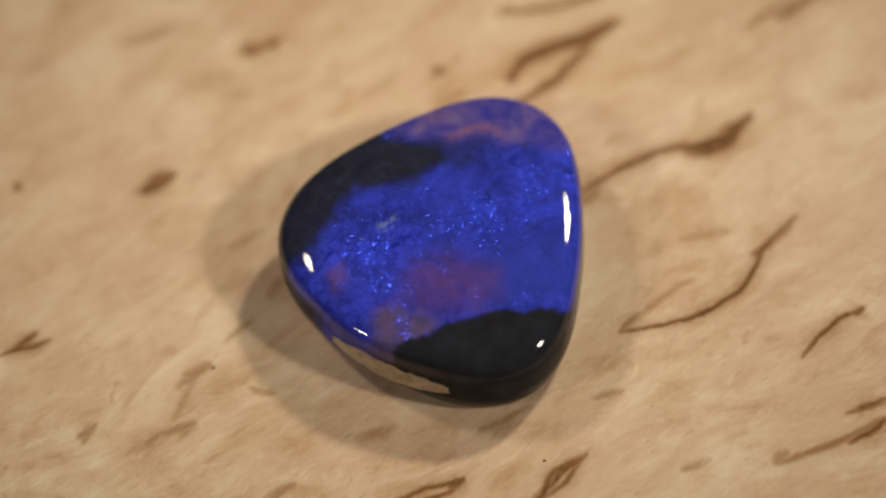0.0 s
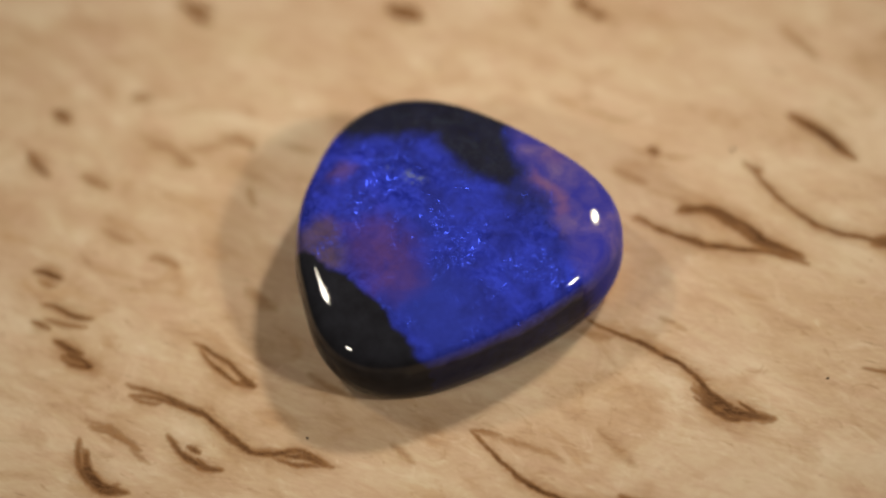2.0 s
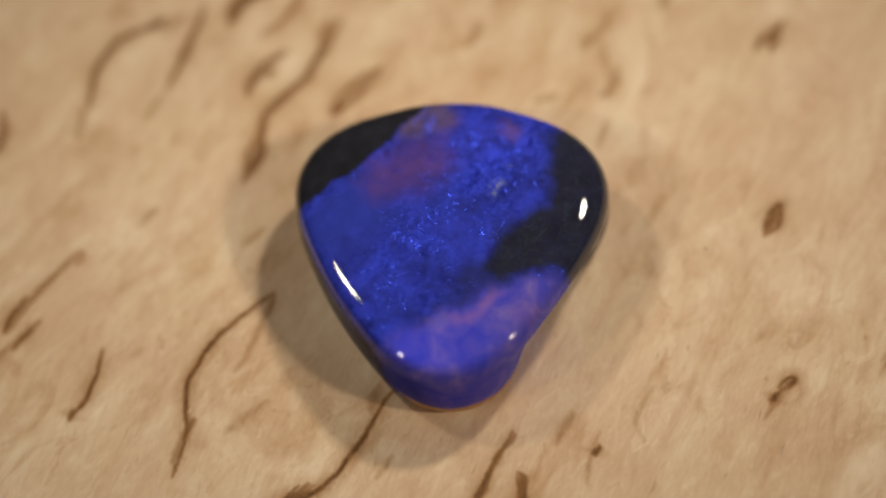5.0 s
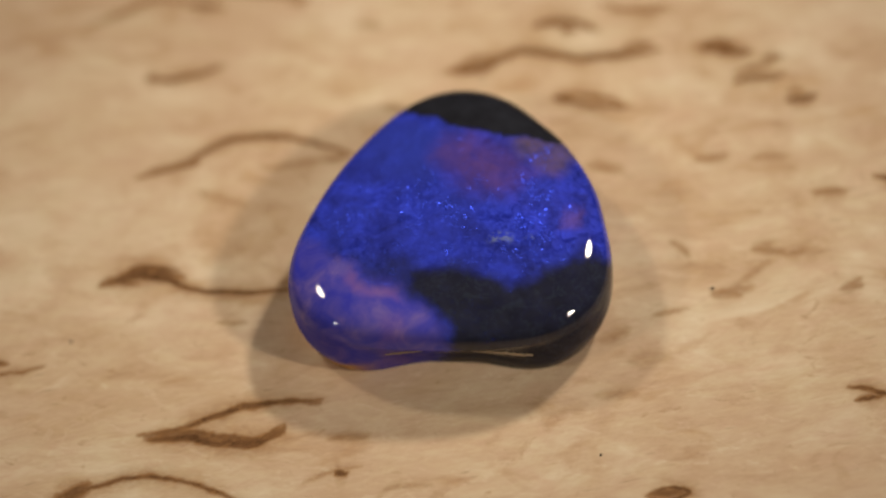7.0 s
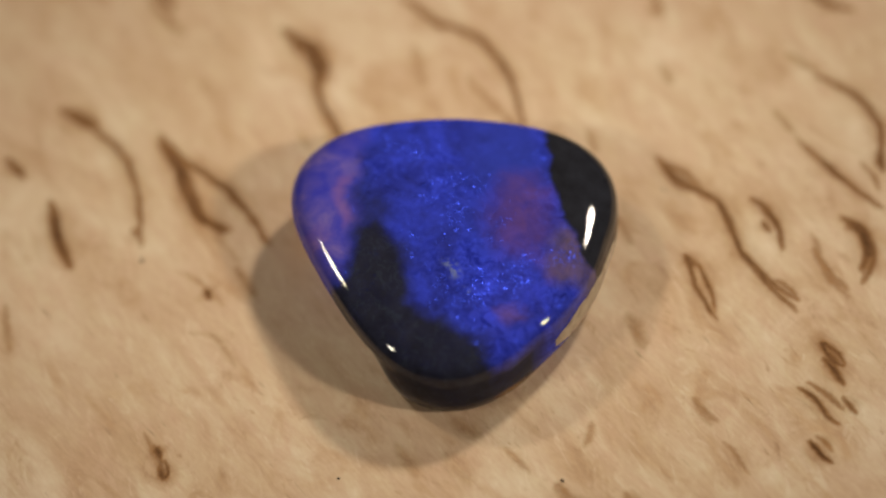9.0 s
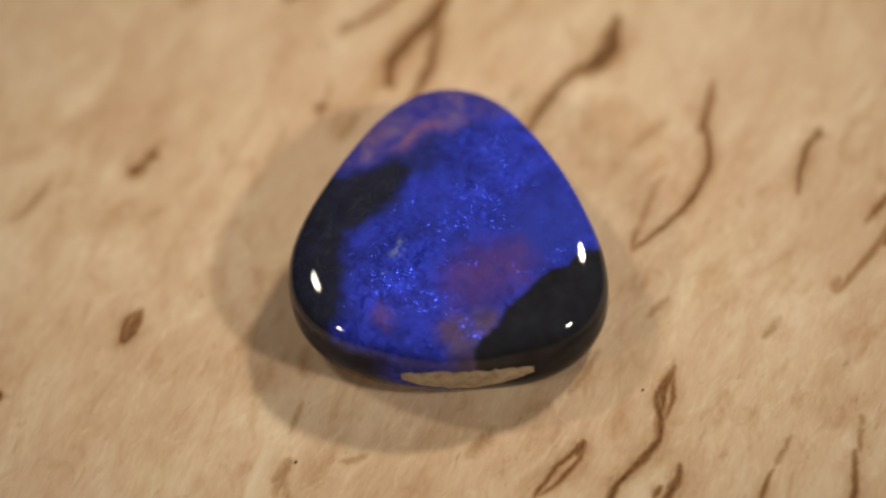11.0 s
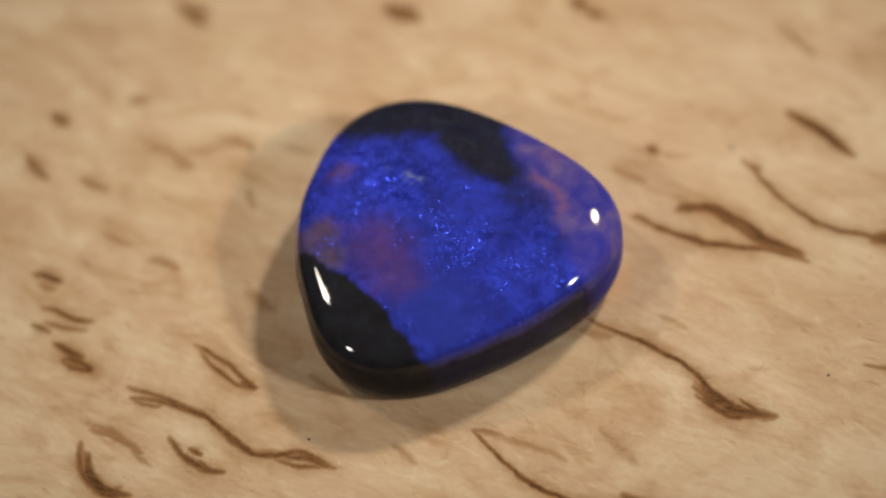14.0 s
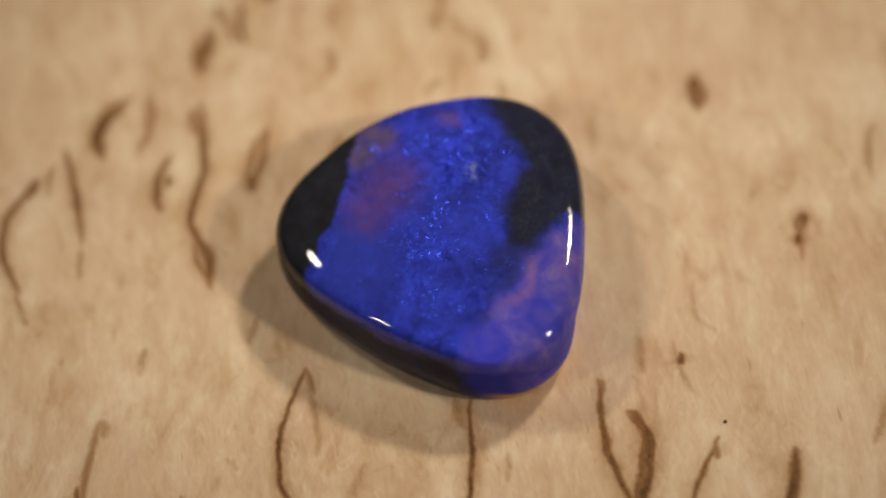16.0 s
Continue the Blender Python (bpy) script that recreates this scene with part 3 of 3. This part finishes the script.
def opal():
    nph = 420
    vs = np.concatenate([np.linspace(0, 0.25, 12)[:-1], np.linspace(0.25, 0.6, 46)[:-1], np.linspace(0.6, 1, 80)[:-1]])
    ph = np.linspace(0, 2 * np.pi, nph, endpoint=False)
    grid = np.array([surface(ph, np.full(nph, v)) for v in vs]).reshape(-1, 3)
    crown, foot = surface(np.zeros(1), np.ones(1))[0], np.zeros(3)
    verts = np.vstack([grid, crown, foot])
    nv = len(vs)
    faces = []
    for k in range(nv - 1):
        o, p = k * nph, (k + 1) * nph
        faces += [(o + i, o + (i + 1) % nph, p + (i + 1) % nph, p + i) for i in range(nph)]
    o = (nv - 1) * nph
    faces += [(o + i, o + (i + 1) % nph, nv * nph) for i in range(nph)]
    faces += [((i + 1) % nph, i, nv * nph + 1) for i in range(nph)]
    wob = np.array([noise.noise_vector(Vector(p) * 0.6)[:2] for p in verts]) * 0.45
    wob += np.array([noise.noise_vector(Vector(p) * 2.2)[:2] for p in verts]) * 0.16
    xy = verts[:, :2] + wob
    angle = np.degrees(np.arctan2(verts[:, 1], verts[:, 0]))
    high = verts[:, 2] / TALL + wob[:, 0] * 0.12

    def arc(lo, hi, soft):
        mid, half = (lo + hi) / 2, (hi - lo) / 2
        return np.clip((half - np.abs((angle - mid + 180) % 360 - 180)) / soft + 0.5, 0, 1)

    wall = np.clip((0.72 - high) / 0.14 + 0.5, 0, 1)
    wall *= np.maximum(arc(-80, 48, 10), arc(140, 208, 8))
    potch = inside(xy, [(-4.0, -7.6), (-3.1, -6.9), (-1.9, -6.5), (-0.6, -6.0), (1.1, -5.7), (2.8, -5.75), (4.3, -5.9), (5.6, -5.5), (6.3, -4.9), (7.7, -4.6), (8.5, -10), (2.5, -13.3), (-4.3, -13.5)], 0.35)
    potch = np.maximum(potch, 0.97 * inside(xy, BACK, 1.4))
    potch = np.maximum(potch, 0.68 * inside(xy, [(-1.0, 2.9), (1.2, 3.2), (3.4, 4.0), (2.6, 4.8), (0.5, 4.9), (-1.0, 5.0)], 1.3))
    potch = np.maximum(potch, wall * 0.93)
    fields = {
        "potch": potch,
        "violet": inside(xy, [(-2.7, 6.2), (-0.9, 5.2), (0.4, 4.9), (2.3, 4.6), (4.0, 4.5), (5.6, 4.1), (7.4, 4.2), (9.5, 6.0), (1.5, 12), (-4.0, 9.5)], 1.4),
        "rust": 0.58 * np.maximum.reduce([
            inside(xy, [(0.3, 5.5), (1.4, 5.8), (2.6, 5.6), (3.6, 5.2), (3.3, 4.8), (1.8, 5.1), (0.7, 5.0)], 0.7),
            0.42 * inside(xy, [(0.9, 7.0), (-0.2, 6.1), (-1.0, 6.9), (0.4, 7.8)], 0.7),
            0.40 * inside(xy, [(-6.6, -2.2), (-5.7, -2.2), (-5.5, -3.0), (-6.3, -3.5)], 0.8),
            0.28 * inside(xy, [(-4.4, -4.9), (-3.0, -4.5), (-2.4, -5.6), (-3.8, -6.4)], 0.9)]),
        "mauve": 0.70 * inside(xy, [(-3.0, -4.4), (-2.6, -2.7), (-1.0, -2.0), (1.0, -2.5), (2.4, -3.6), (2.2, -5.0), (0.8, -5.6), (-1.2, -5.4)], 1.9),
        "smoke": 0.75 * inside(xy, [(-4.6, -6.6), (-4.6, -5.2), (-3.4, -4.8), (-1.8, -5.3), (-1.2, -6.0), (-2.0, -6.8), (-3.2, -7.6), (-4.4, -8.6)], 1.1),
        "calm": inside(xy, [(1.2, -5.6), (1.0, -3.6), (2.4, -2.0), (4.6, -1.6), (6.6, -2.6), (7.0, -5.0)], 2.2),
        "blaze": inside(xy, [(-8.0, -1.6), (-5.5, -0.6), (-3.4, -1.4), (-2.8, -3.4), (-4.2, -5.0), (-6.6, -4.4)], 1.8),
        "mark": np.maximum(inside(xy, [(-3.7, 0.1), (-2.5, 0.5), (-2.7, -0.1), (-3.5, -0.3)], 0.5), 0.8 * inside(xy, [(-4.6, -0.6), (-4.2, -0.4), (-4.3, -0.8)], 0.3)),
        "raw": np.clip((0.70 - high) / 0.15 + 0.5, 0, 1),
        # honey-coloured foot, with the light shining through it put into the colour
        "amber_glow": np.clip((0.24 - high) / 0.10 + 0.5, 0, 1) * np.maximum(arc(38, 78, 10), 0.4 * arc(190, 220, 8)),
        "scar": np.maximum(0.6 * inside(xy, [(-3.7, 0.1), (-2.5, 0.5), (-2.7, -0.1), (-3.5, -0.3)], 0.4), inside(xy, BACK, 3.5)),
    }
    thing = tagged(new("opal"), "polished black opal cabochon with blue fire, on the birch board", "gemstone")
    me = bpy.data.meshes.new("stone_body")
    me.from_pydata((verts * MM).tolist(), [], faces)
    for name, values in fields.items():
        me.attributes.new(name, "FLOAT", "POINT").data.foreach_set("value", values.astype(np.float32))
    me.polygons.foreach_set("use_smooth", [True] * len(me.polygons))
    me.materials.append(OPAL)
    me.update()
    body = new("stone_body", me)
    body.parent = thing

    # pale host rock left on the sawn wall
    for lo, hi, v0, v1, rough in ((216, 264, 0.19, 0.35, 0.4), (86, 101, 0.236, 0.262, 0.9), (124, 147, 0.228, 0.270, 1.3)):
        bm = bmesh.new()
        cols, rows = 26, 7
        front, back = [], []
        for i in range(cols):
            t = i / (cols - 1)
            slim = math.sin(math.pi * min(max(t, 0.02), 0.98)) ** 0.5
            for j in range(rows):
                w = j / (rows - 1)
                jit = 0.5 * noise.noise((i * 0.5, j * 0.7, lo))
                p = np.radians(lo + (hi - lo) * t + jit)
                mid = (v0 + v1) / 2 + 0.015 * noise.noise((i * 0.3, 1.7, lo))
                v = mid + (v1 - v0) / 2 * slim * (2 * w - 1) * (1 + rough * noise.noise((i * 0.6, 4.1, j * 0.4)))
                q = surface(np.array([p]), np.array([v]))[0]
                out = np.array([math.cos(p), math.sin(p), 0.1])
                lift = 0.07 * slim * math.sin(math.pi * min(max(w, 0.05), 0.95)) ** 0.5
                front.append(bm.verts.new(Vector((q + out * lift) * MM)))
                back.append(bm.verts.new(Vector((q - out * 0.12) * MM)))
        for i in range(cols - 1):
            for j in range(rows - 1):
                a, b, c, d = i * rows + j, (i + 1) * rows + j, (i + 1) * rows + j + 1, i * rows + j + 1
                bm.faces.new((front[a], front[b], front[c], front[d]))
                bm.faces.new((back[d], back[c], back[b], back[a]))
        bmesh.ops.recalc_face_normals(bm, faces=bm.faces)
        chip = bpy.data.meshes.new("rock_chip")
        bm.to_mesh(chip)
        bm.free()
        chip.polygons.foreach_set("use_smooth", [True] * len(chip.polygons))
        chip.materials.append(ROCK)
        ob = tagged(new("rock_chip", chip), "pale sandy host rock left on the sawn wall")
        ob.parent = thing
    return thing


def speck(x, y, size, turn):
    """A crumb of dirt that lies on the board, at a place in mm from its axis."""
    bm = bmesh.new()
    bmesh.ops.create_icosphere(bm, subdivisions=2, radius=size * MM)
    for v in bm.verts:
        v.co *= 1 + 0.35 * noise.noise(v.co * 9000 + Vector((x, y, 0)))
        v.co.z *= 0.5
        v.co.x *= 1.5
    low = min(v.co.z for v in bm.verts)
    m = Matrix.Translation((x * MM, y * MM, -low)) @ pose(0, 0, 0, 0, 0, turn)
    bm.transform(m)
    me = bpy.data.meshes.new("dirt_speck")
    bm.to_mesh(me)
    bm.free()
    me.materials.append(CRUMB)
    return tagged(new("dirt_speck", me), "tiny dark crumb of dirt lying on the birch board", "dirt", "crumbs on the board")


board = wooden_board()
stone = opal()
specks = [speck(-13.3, -4.3, 0.07, 20), speck(-11.65, 7.2, 0.06, 70), speck(3.05, 16.85, 0.08, 40), speck(3.6, -12.0, 0.06, 10), speck(17.3, 11.8, 0.06, 80)]


def motions():
    """The turntable carries the stone round its axis."""
    rows = [(k * 0.5, pose(0, 0, 0, 0, 0, SPIN * k * 0.5)) for k in range(33)]
    walk(board, rows)
    walk(stone, rows)
    for crumb in specks:
        walk(crumb, rows)


motions()
